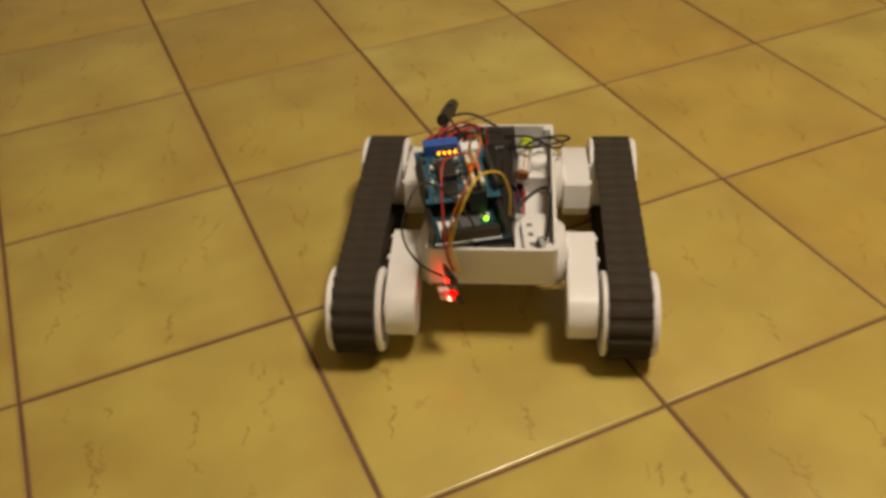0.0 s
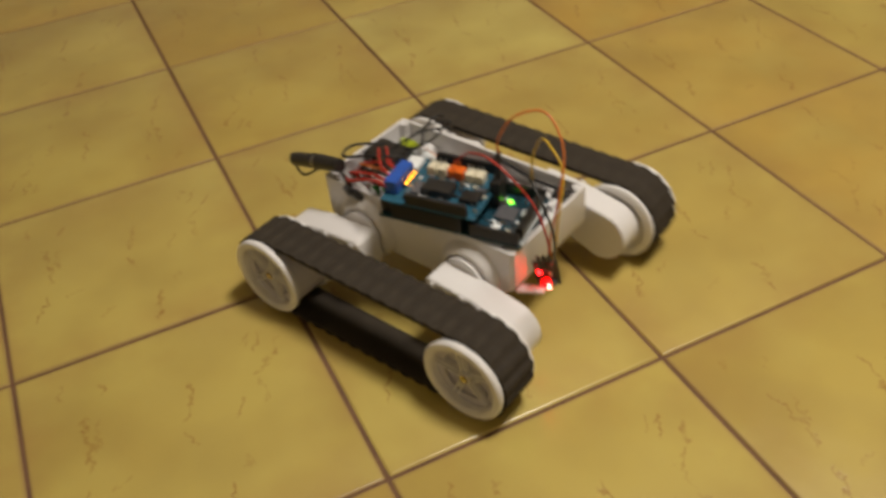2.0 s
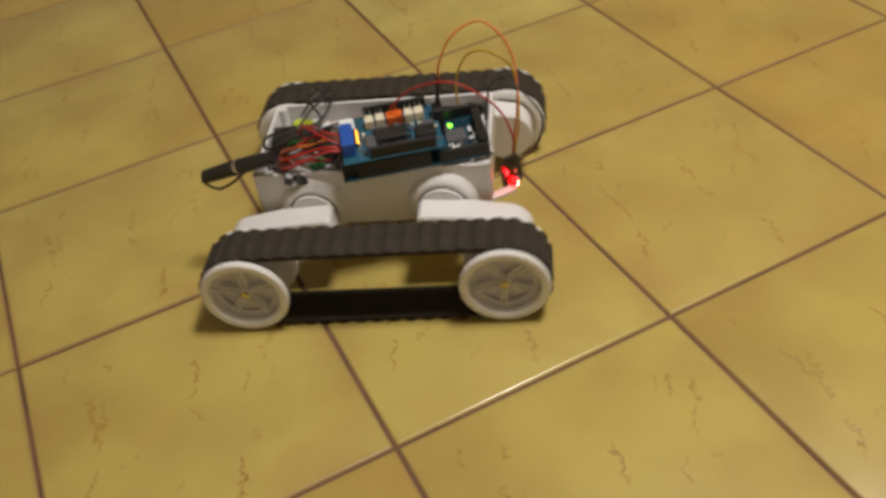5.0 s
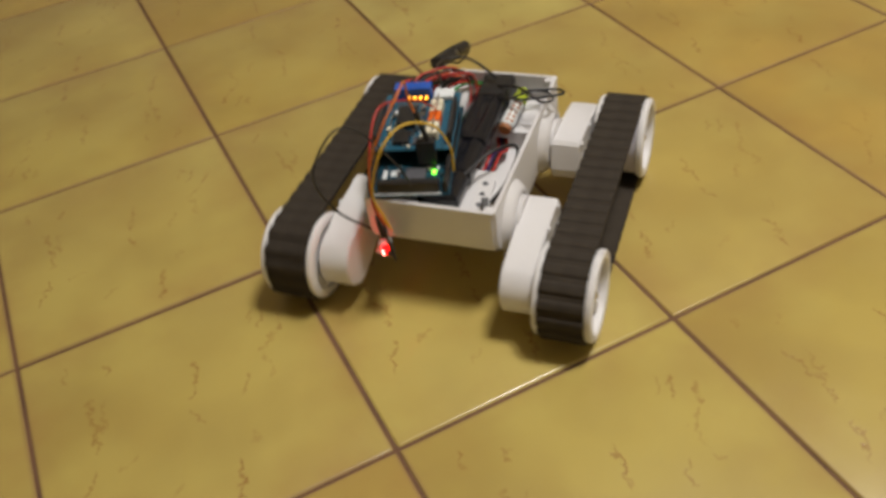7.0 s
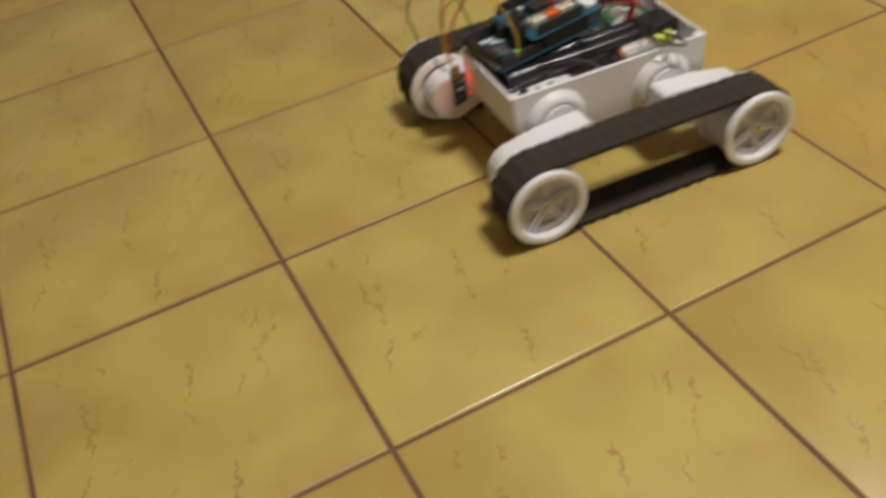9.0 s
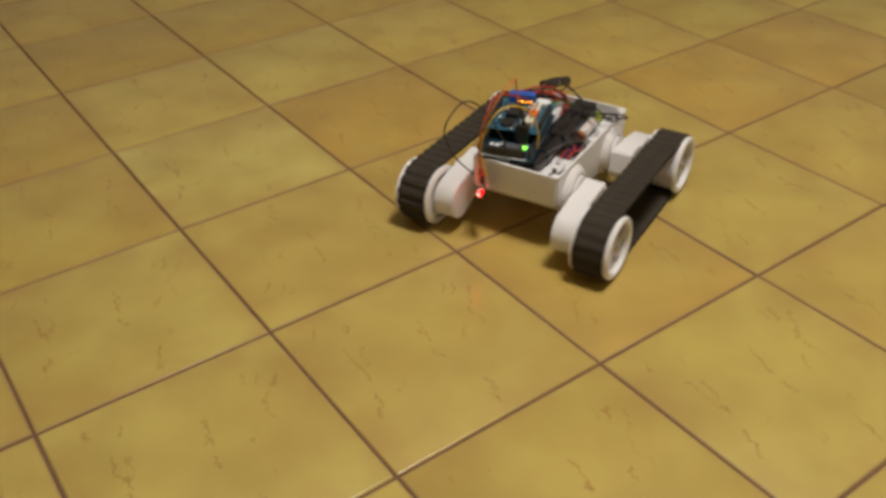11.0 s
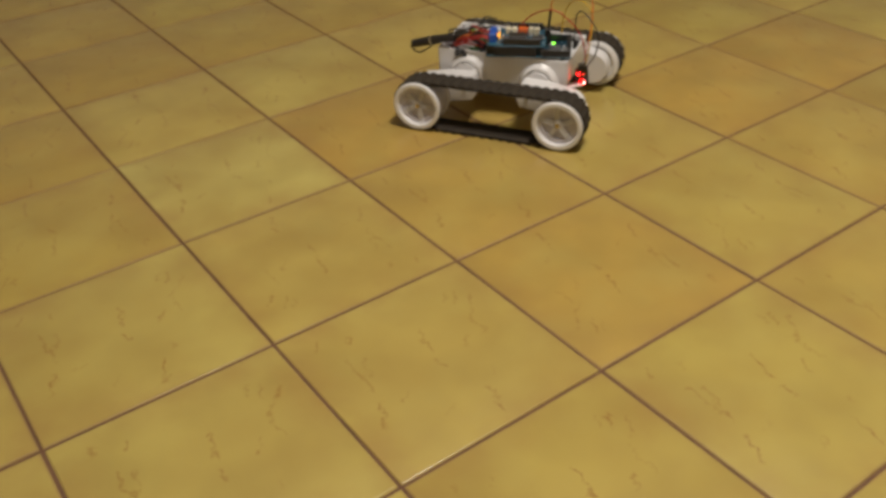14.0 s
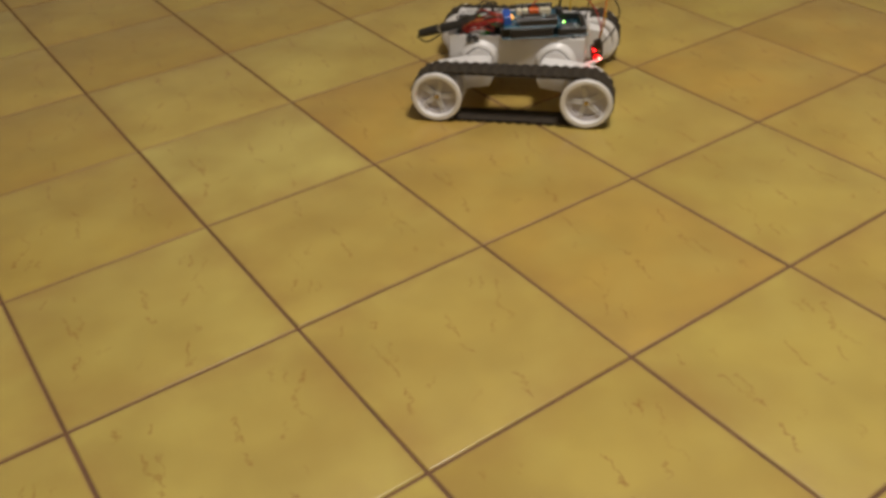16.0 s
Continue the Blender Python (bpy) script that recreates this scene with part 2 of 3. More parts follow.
def prism(bm, outline, y0, y1, bevel=0.0):
    """A plate with the (x, z) outline between y0 and y1."""
    a = [bm.verts.new((x, y0, z)) for x, z in outline]
    b = [bm.verts.new((x, y1, z)) for x, z in outline]
    n = len(outline)
    faces = [bm.faces.new(a), bm.faces.new(b[::-1])]
    faces += [bm.faces.new((a[i], b[i], b[(i + 1) % n], a[(i + 1) % n])) for i in range(n)]
    bmesh.ops.recalc_face_normals(bm, faces=faces)
    if bevel:
        rim = list(faces[0].edges) + list(faces[1].edges)
        bmesh.ops.bevel(bm, geom=rim, offset=bevel, segments=2, affect="EDGES")


def curve_points(pts, n=10):
    """Points on a smooth curve through pts."""
    P = [Vector(p) for p in pts]
    P = [2 * P[0] - P[1]] + P + [2 * P[-1] - P[-2]]
    out = []
    for i in range(1, len(P) - 2):
        a, b, c, d = P[i - 1:i + 3]
        for k in range(n):
            t = k / n
            out.append(0.5 * ((2 * b) + (c - a) * t + (2 * a - 5 * b + 4 * c - d) * t * t + (3 * b - a - 3 * c + d) * t ** 3))
    return out + [P[-2]]


def tube(bm, pts, r, seg=8, n=10):
    """A wire of radius r along a smooth curve, points in millimetres."""
    path = curve_points([Vector(p) / 1000 for p in pts], n)
    rings = []
    side = Vector((0.3, 0.5, 0.8)).normalized()
    for i, p in enumerate(path):
        d = (path[min(i + 1, len(path) - 1)] - path[max(i - 1, 0)]).normalized()
        side = (side - side.dot(d) * d).normalized()
        up = d.cross(side)
        rings.append([bm.verts.new(p + r * (math.cos(a) * side + math.sin(a) * up)) for a in (2 * math.pi * k / seg for k in range(seg))])
    for p, q in zip(rings, rings[1:]):
        for k in range(seg):
            bm.faces.new((p[k], p[(k + 1) % seg], q[(k + 1) % seg], q[k]))
    bm.faces.new(rings[0][::-1])
    bm.faces.new(rings[-1])


def soften(ob, angle=35):
    """Smooth shading but for edges sharper than the angle."""
    me = ob.data
    me.polygons.foreach_set("use_smooth", [True] * len(me.polygons))
    me.set_sharp_from_angle(angle=radians(angle))
    return ob


# ---- the room ----
X0, X1, Y0, Y1, ROOM_H = -1.9, 2.1, -1.9, 2.1, 2.45


def build_room():
    bm = bmesh.new()
    box(bm, ((X0 + X1) / 2, (Y0 + Y1) / 2, -0.0513), (X1 - X0 + 0.3, Y1 - Y0 + 0.3, 0.1))
    floor = part("floor", bm, GROUT)
    tagged(floor, "brown cement grout bed under square glazed floor tiles", "floor", kind="structure")
    sides = {"wall_east": ((X1 + 0.075, (Y0 + Y1) / 2), (0.15, Y1 - Y0 + 0.3)), "wall_west": ((X0 - 0.075, (Y0 + Y1) / 2), (0.15, Y1 - Y0 + 0.3)),
             "wall_north": ((0.1, Y1 + 0.075), (X1 - X0, 0.15)), "wall_south": ((0.1, Y0 - 0.075), (X1 - X0, 0.15))}
    for name, ((x, y), (sx, sy)) in sides.items():
        bm = bmesh.new()
        box(bm, (x, y, ROOM_H / 2), (sx, sy, ROOM_H))
        tagged(part(name, bm, WALL), "plain cream painted plaster wall round the tiled room", "wall", kind="structure")
    bm = bmesh.new()
    box(bm, ((X0 + X1) / 2, (Y0 + Y1) / 2, ROOM_H + 0.05), (X1 - X0 + 0.3, Y1 - Y0 + 0.3, 0.1))
    tagged(part("ceiling", bm, CEIL), "plain white painted ceiling with one lamp", "ceiling", kind="structure")
    return floor


def build_pendant_lamp():
    lamp = tagged(new("pendant_lamp"), "round white pendant lamp with a warm glowing glass", "lamp")
    lamp.location = (LAMP[0], LAMP[1], ROOM_H)
    drop = ROOM_H - LAMP[2]
    bm = bmesh.new()
    cyl(bm, (0, 0, -0.03), (0, 0, 0), 0.06, seg=32, bevel=0.006)
    soften(part("ceiling_plate", bm, WHITE, lamp))
    bm = bmesh.new()
    cyl(bm, (0, 0, 0.04 - drop), (0, 0, -0.03), 0.006, seg=16)
    soften(part("stem", bm, METAL, lamp))
    bm = bmesh.new()
    bmesh.ops.create_uvsphere(bm, u_segments=32, v_segments=16, radius=0.20)
    bmesh.ops.scale(bm, vec=(1, 1, 0.25), verts=bm.verts)
    bmesh.ops.translate(bm, vec=(0, 0, -drop), verts=bm.verts)
    soften(part("glass_shade", bm, LAMP_GLOW, lamp, "warm glowing glass shade"))


PITCH, JOINT = 0.2, 0.0022
# tiles of a stronger orange glaze, by column and row
TINTS = {(0, -1): 0.68, (0, 0): 0.62, (0, 1): 0.9, (-1, 1): 0.0, (-1, 0): 0.40, (-2, 0): 0.1, (-1, -1): 0.35, (-2, -1): 0.15, (-3, -1): 0.1, (-1, -2): 0.15,
         (0, -2): 0.05, (1, -1): 0.1, (1, 0): 0.25, (1, 1): 0.45, (2, 0): 0.8, (3, 0): 0.9, (1, 2): 0.7, (2, 1): 0.5, (0, 2): 0.3, (-1, 2): 0.5, (-2, 1): 0.25, (-2, 2): 0.5,
         (-3, 0): 0.15, (-3, 1): 0.1, (-3, 2): 0.45, (-2, 3): 0.6, (-1, 3): 0.6, (0, 3): 0.4, (-2, -2): 0.1, (2, -1): 0.4, (-3, 3): 0.8}


# tiles with a rounder edge, and tiles laid the other way round
EDGES = {(-2, -1): 0, (-1, -1): 2, (-1, -2): 1, (-3, 0): 2, (-2, 0): 2}
TURNS = {(-1, 0): 1, (0, -1): 1, (1, 1): 1, (-2, 1): 1, (2, 0): 1, (0, 2): 1, (-3, 1): 1, (-1, 2): 1, (3, 1): 1, (1, -1): 1, (-2, 3): 1, (2, 2): 1}


# how pale each tile was fired: 0 dark brown, 1 pale
FIRING = {(-1, 1): 0.95, (0, 2): 0.78, (-1, 2): 0.72, (1, 2): 0.7, (-2, 0): 0.68, (-2, -1): 0.66, (-3, 0): 0.66, (-1, 0): 0.62, (-3, 2): 0.75, (-2, 2): 0.34, (-1, 3): 0.28, (-2, 1): 0.42,
          (0, 1): 0.42, (3, -1): 0.12, (2, -1): 0.42, (0, -2): 0.5, (1, -2): 0.42, (0, -1): 0.42, (0, 0): 0.52, (-1, -1): 0.64, (-3, -1): 0.6, (-1, -2): 0.5, (1, 0): 0.6, (-3, 1): 0.55}
# tiles whose edges have kept their gloss
GLOSSY = {(-2, -1): 1.0, (-1, -1): 0.8, (-2, 0): 0.3, (-1, 0): 0.2, (0, 0): 0.2}


def build_tiles(floor):
    """Square glazed tiles with rounded edges, each an object on one of four shared meshes, sharper or rounder at the edge."""
    meshes = []
    half, h = (PITCH - JOINT) / 2, 0.007
    for k in range(4):
        bm = bmesh.new()
        made = bmesh.ops.create_cube(bm, size=1.0)["verts"]
        bmesh.ops.scale(bm, vec=(2 * half, 2 * half, h), verts=made)
        bmesh.ops.translate(bm, vec=(0, 0, -h / 2), verts=made)
        top = [e for e in bm.edges if all(v.co.z > -0.001 for v in e.verts)]
        up = [e for e in bm.edges if abs(e.verts[0].co.z - e.verts[1].co.z) > 0.001]
        bmesh.ops.bevel(bm, geom=top + up, offset=(0.0026, 0.0019, 0.0015, 0.0012)[k], segments=5, affect="EDGES", profile=0.5)
        me = bpy.data.meshes.new("tile")
        for f in bm.faces:
            f.smooth = True
        bm.to_mesh(me)
        bm.free()
        me.materials.append(TILE)
        me.set_sharp_from_angle(angle=radians(50))
        meshes.append(me)
    rng = random.Random(4)
    # the stretch that is seen: single tiles; the rest joined
    rest = bmesh.new()
    for i in range(-9, 10):
        for j in range(-9, 10):
            x, y = (i + 0.5) * PITCH, (j + 0.5) * PITCH
            if not (X0 + 0.1 < x < X1 - 0.1 + 0.1 and Y0 + 0.1 < y < Y1 - 0.1 + 0.1):
                continue
            tilt = (rng.gauss(0, 0.10), rng.gauss(0, 0.10))
            rise, tint = rng.gauss(0, 0.00012), rng.random() ** 1.6 * 0.7
            tone = rng.uniform(0.34, 0.68)
            if -6 <= i <= 7 and -5 <= j <= 8:
                t = new("tile", meshes[EDGES.get((i, j), 1 + (i * 7 + j * 3) % 3)])
                t.parent = floor
                t.matrix_basis = pose(x, y, rise, *tilt, 180 * TURNS.get((i, j), 0))
                t.color = (TINTS.get((i, j), tint), GLOSSY.get((i, j), 0.0), FIRING.get((i, j), tone), 1)
            else:
                box(rest, (x, y, -h / 2), (2 * half, 2 * half, h))
    joined = part("outer_tiles", rest, TILE, floor)
    tagged(joined, kind="stuff")


# ---- the robot ----
WB, AXLE_Z = 0.0874, 0.0319
BELT_Y, BELT_W = 0.0940, 0.0290
BELT_R = 0.0304
LUGS = 46
BOARD = pose(0.0275, -0.0245, 0.0845, 0, 0, 13)


def arm_outline(front):
    """Side view of a gearbox arm: square at the pivot, round about the axle."""
    pts = [(0.054, 0.0270), (0.030, 0.0310), (0.026, 0.0400), (0.030, 0.0590), (0.0325, 0.0613), (0.066, 0.0588)]
    r = 0.0200
    for k in range(15):
        a = radians(68 - k * 12)
        pts.append((WB + r * math.cos(a), 0.0345 + r * math.sin(a)))
    return pts if front else [(-x, z) for x, z in pts]


def build_body(robot):
    bm = bmesh.new()
    outer = [(-0.0845, -0.0450), (0.0805, -0.0450), (0.0805, 0.0450), (-0.0845, 0.0450)]

    def ring(inset, z, bow=0.0):
        return [(x - math.copysign(inset + bow, x), y - math.copysign(inset, y), z) for x, y in outer]
    levels = [ring(0.0045, 0.0335, 0.020), ring(0.0012, 0.0360, 0.017), ring(0.0, 0.0500, 0.0015), ring(0.0, 0.0545), ring(0.0, 0.0815), ring(0.0006, 0.0820),
              ring(0.0022, 0.0820), ring(0.0026, 0.0815), ring(0.0030, 0.0500)]
    loops = [[bm.verts.new(p) for p in lv] for lv in levels]
    for a, b in zip(loops, loops[1:]):
        for k in range(4):
            bm.faces.new((a[k], a[(k + 1) % 4], b[(k + 1) % 4], b[k]))
    bm.faces.new(loops[0][::-1])
    bm.faces.new(loops[-1])
    corner = [e for e in bm.edges if abs(e.verts[0].co.z - e.verts[1].co.z) > 0.004]
    bmesh.ops.bevel(bm, geom=corner, offset=0.0022, segments=3, affect="EDGES")
    body = soften(part("body", bm, WHITE, robot, "open white plastic tub with thin walls"), 30)
    # inner decks, corner posts, screws and the pivot sockets on the sides
    bm = bmesh.new()
    box(bm, (0.0475, 0, 0.0585), (0.059, 0.0825, 0.0165), bevel=0.001)
    part("front_deck", bm, WHITE, body)
    bm = bmesh.new()
    box(bm, (-0.056, 0, 0.0575), (0.047, 0.0825, 0.0145), bevel=0.001)
    part("rear_deck", bm, WHITE, body)
    for x, y0, y1, z, r in ((-0.056, -0.0415, -0.014, 0.0680, 0.0165), (0.050, -0.0415, -0.016, 0.0640, 0.0150), (-0.056, 0.0415, 0.026, 0.0590, 0.0120), (0.054, 0.0415, 0.027, 0.0590, 0.0120)):
        bm = bmesh.new()
        cyl(bm, (x, y0, z), (x, y1, z), r, seg=28, bevel=0.0012)
        soften(part("motor_housing", bm, WHITE, body))
    for x in (-0.0795, 0.0755):
        for y in (-0.0400, 0.0400):
            bm = bmesh.new()
            cyl(bm, (x, y, 0.0505), (x, y, 0.0812), 0.0034, seg=16)
            cyl(bm, (x, y, 0.0812), (x, y, 0.0816), 0.0016, seg=10)
            soften(part("corner_post", bm, WHITE, body))
    for x, y, z in ((0.062, 0.030, 0.0667), (0.048, 0.034, 0.0667), (0.064, 0.016, 0.0667), (-0.050, 0.036, 0.0647), (-0.068, 0.034, 0.0647)):
        bm = bmesh.new()
        cyl(bm, (x, y, z), (x, y, z + 0.0012), 0.0022, seg=12, bevel=0.0004)
        soften(part("screw", bm, METAL, body))
    for sx in (-1, 1):
        for sy in (-1, 1):
            bm = bmesh.new()
            prof = [(0.0060, 0.0), (0.0272, 0.0), (0.0258, 0.0016), (0.0238, 0.0042), (0.0222, 0.0060), (0.0200, 0.0068), (0.0186, 0.0066), (0.0182, 0.0030), (0.0060, 0.0030)]
            lathe(bm, [(0.93 * r, sy * y) for r, y in prof], (sx * 0.0455, sy * 0.0448, 0.0522), 36)
            soften(part("pivot_socket", bm, WHITE, body), 55)


def build_legs(robot):
    for sx in (-1, 1):
        for sy in (-1, 1):
            bm = bmesh.new()
            prism(bm, arm_outline(sx > 0), sy * 0.0525, sy * 0.0735, bevel=0.0008)
            leg = soften(part("gearbox_leg", bm, WHITE, robot), 35)
            bm = bmesh.new()
            cyl(bm, (sx * 0.0455, sy * 0.0460, 0.0522), (sx * 0.0455, sy * 0.0540, 0.0522), 0.0158, seg=32)
            soften(part("pivot", bm, WHITE, leg))
            for px, pz in ((0.036, 0.0575), (0.060, 0.0575), (0.040, 0.0445)):
                bm = bmesh.new()
                cyl(bm, (sx * px, sy * 0.0730, pz), (sx * px, sy * 0.0752, pz), 0.0019, seg=10)
                part("screw_boss", bm, WHITE, leg)
            bm = bmesh.new()
            cyl(bm, (sx * WB, sy * 0.0735, AXLE_Z), (sx * WB, sy * 0.0900, AXLE_Z), 0.004, seg=12)
            part("axle", bm, METAL, leg)


# turn of the spokes on each wheel at the start, in degrees
PHASE = {(-1, -1): 57, (1, -1): 27, (-1, 1): 20, (1, 1): 50}


def build_wheel(robot, sx, sy):
    """A dished wheel with a thick outer rim, five double spokes and an inner flange, about its own axle."""
    bm = bmesh.new()
    out = 0.1135 - BELT_Y
    rim = [(0.0292, out - 0.0052), (0.0300, out - 0.0040), (0.0300, out - 0.0012), (0.0288, out), (0.0252, out), (0.0240, out - 0.0010),
           (0.0236, out - 0.0100), (0.0262, out - 0.0100), (0.0266, out - 0.0052)]
    lathe(bm, [(r, sy * y) for r, y in rim], (0, 0, 0), 48)
    wheel = soften(part("wheel", bm, RIMWHITE, robot, "white plastic track wheel with a dished face"), 38)
    wheel.matrix_basis = pose(sx * WB, sy * BELT_Y, AXLE_Z)
    bm = bmesh.new()
    prof = [(0.0030, out - 0.0088), (0.0238, out - 0.0088), (0.0238, out - 0.0105), (0.0030, out - 0.0105)]
    lathe(bm, [(r, sy * y) for r, y in prof], (0, 0, 0), 36)
    soften(part("face_disc", bm, DISC, wheel, "recessed milky grey disc"))
    for k in range(5):
        turn = pose(0, 0, 0, 0, 72 * k + PHASE[sx, sy], 0)
        for side in (-1, 1):
            bm = bmesh.new()
            box(bm, turn @ Vector((0.0145, sy * (out - 0.0066), side * 0.0019)), (0.0190, 0.0044, 0.0010), turn, bevel=0.0003, seg=1)
            part("spoke", bm, RIMWHITE, wheel)
        bm = bmesh.new()
        box(bm, turn @ Vector((0.0145, sy * (out - 0.0082), 0)), (0.0185, 0.0016, 0.0034), turn, bevel=0.0003, seg=1)
        part("spoke_web", bm, RIMWHITE, wheel)
    bm = bmesh.new()
    cyl(bm, (0, sy * (out - 0.0100), 0), (0, sy * (out - 0.0040), 0), 0.0050, 0.0040, seg=18, bevel=0.0005)
    soften(part("hub", bm, RIMWHITE, wheel))
    bm = bmesh.new()
    cyl(bm, (0, sy * (out - 0.0045), 0), (0, sy * (out - 0.0024), 0), 0.0030, seg=12, bevel=0.0008)
    soften(part("hub_screw", bm, BRASS, wheel, "brass hub screw"))
    bm = bmesh.new()
    inn = -BELT_W / 2
    prof = [(0.0050, inn), (0.0290, inn), (0.0300, inn - 0.0010), (0.0300, inn - 0.0032), (0.0288, inn - 0.0042), (0.0235, inn - 0.0042), (0.0225, inn - 0.0020), (0.0050, inn - 0.0020)]
    lathe(bm, [(r, sy * y) for r, y in prof], (0, 0, 0), 44)
    soften(part("inner_flange", bm, RIMWHITE, wheel), 40)
    bm = bmesh.new()
    prof = [(0.0180, inn), (0.0275, inn), (0.0275, -inn - 0.001), (0.0180, -inn - 0.001)]
    lathe(bm, [(r, sy * y) for r, y in prof], (0, 0, 0), 30)
    soften(part("drum", bm, DISC, wheel))
    return wheel


def belt_point(s, r):
    """Point (x, z) and turn in degrees at length s along the loop at radius r; s runs forward along the top."""
    loop = 4 * WB + 2 * math.pi * BELT_R
    s = s % loop
    if s < 2 * WB:
        return -WB + s, AXLE_Z + r, 0.0
    s -= 2 * WB
    if s < math.pi * BELT_R:
        a = s / BELT_R
        return WB + r * math.sin(a), AXLE_Z + r * math.cos(a), math.degrees(a)
    s -= math.pi * BELT_R
    if s < 2 * WB:
        return WB - s, AXLE_Z - r, 180.0
    a = (s - 2 * WB) / BELT_R
    return -WB - r * math.sin(a), AXLE_Z - r * math.cos(a), 180.0 + math.degrees(a)


LOOP = 4 * WB + 2 * math.pi * BELT_R


def build_belt(robot, sy):
    """The rubber band of a track, and its ribs, each a piece that runs round the band."""
    bm = bmesh.new()
    n = 120
    rings = []
    for k in range(n):
        s = LOOP * k / n
        row = []
        for r, y in ((0.0277, -BELT_W / 2), (0.0304, -BELT_W / 2), (0.0304, BELT_W / 2), (0.0277, BELT_W / 2)):
            x, z, _ = belt_point(s, r)
            row.append(bm.verts.new((x, sy * BELT_Y + y, z)))
        rings.append(row)
    for k in range(n):
        p, q = rings[k], rings[(k + 1) % n]
        for i in range(4):
            bm.faces.new((p[i], p[(i + 1) % 4], q[(i + 1) % 4], q[i]))
    belt = soften(part("track_belt", bm, RUBBER, robot, "black rubber track belt with raised ribs"))
    bm = bmesh.new()
    w = BELT_W / 2 + 0.0002
    prof = [(-0.0042, -0.0004), (-0.0034, 0.0007), (-0.0024, 0.0013), (-0.0010, 0.0015), (0.0010, 0.0015), (0.0024, 0.0013), (0.0034, 0.0007), (0.0042, -0.0004)]
    a = [bm.verts.new((x, -w, z)) for x, z in prof]
    b = [bm.verts.new((x, w, z)) for x, z in prof]
    for i in range(len(prof) - 1):
        bm.faces.new((a[i], a[i + 1], b[i + 1], b[i]))
    bm.faces.new((a[-1], a[0], b[0], b[-1]))
    bm.faces.new(a[::-1])
    bm.faces.new(b)
    first = soften(part("belt_rib", bm, LUG, belt), 70)
    ribs = [first]
    for _ in range(LUGS - 1):
        o = new("belt_rib", first.data)
        o.parent = belt
        ribs.append(o)
    for k, o in enumerate(ribs):
        x, z, turn = belt_point(LOOP * k / LUGS, BELT_R)
        o.matrix_basis = pose(x, sy * BELT_Y, z, 0, turn, 0)
    return ribs


def on_board(x, y, z):
    """A place in millimetres on the main board, in the robot's space."""
    return BOARD @ Vector((x / 1000, y / 1000, z / 1000))


def board_box(name, c, size, material, parent, bevel=0.0004, label=""):
    bm = bmesh.new()
    box(bm, on_board(*c), [v / 1000 for v in size], pose(0, 0, 0, 0, 0, 13), bevel=bevel, seg=1)
    return part(name, bm, material, parent, label)


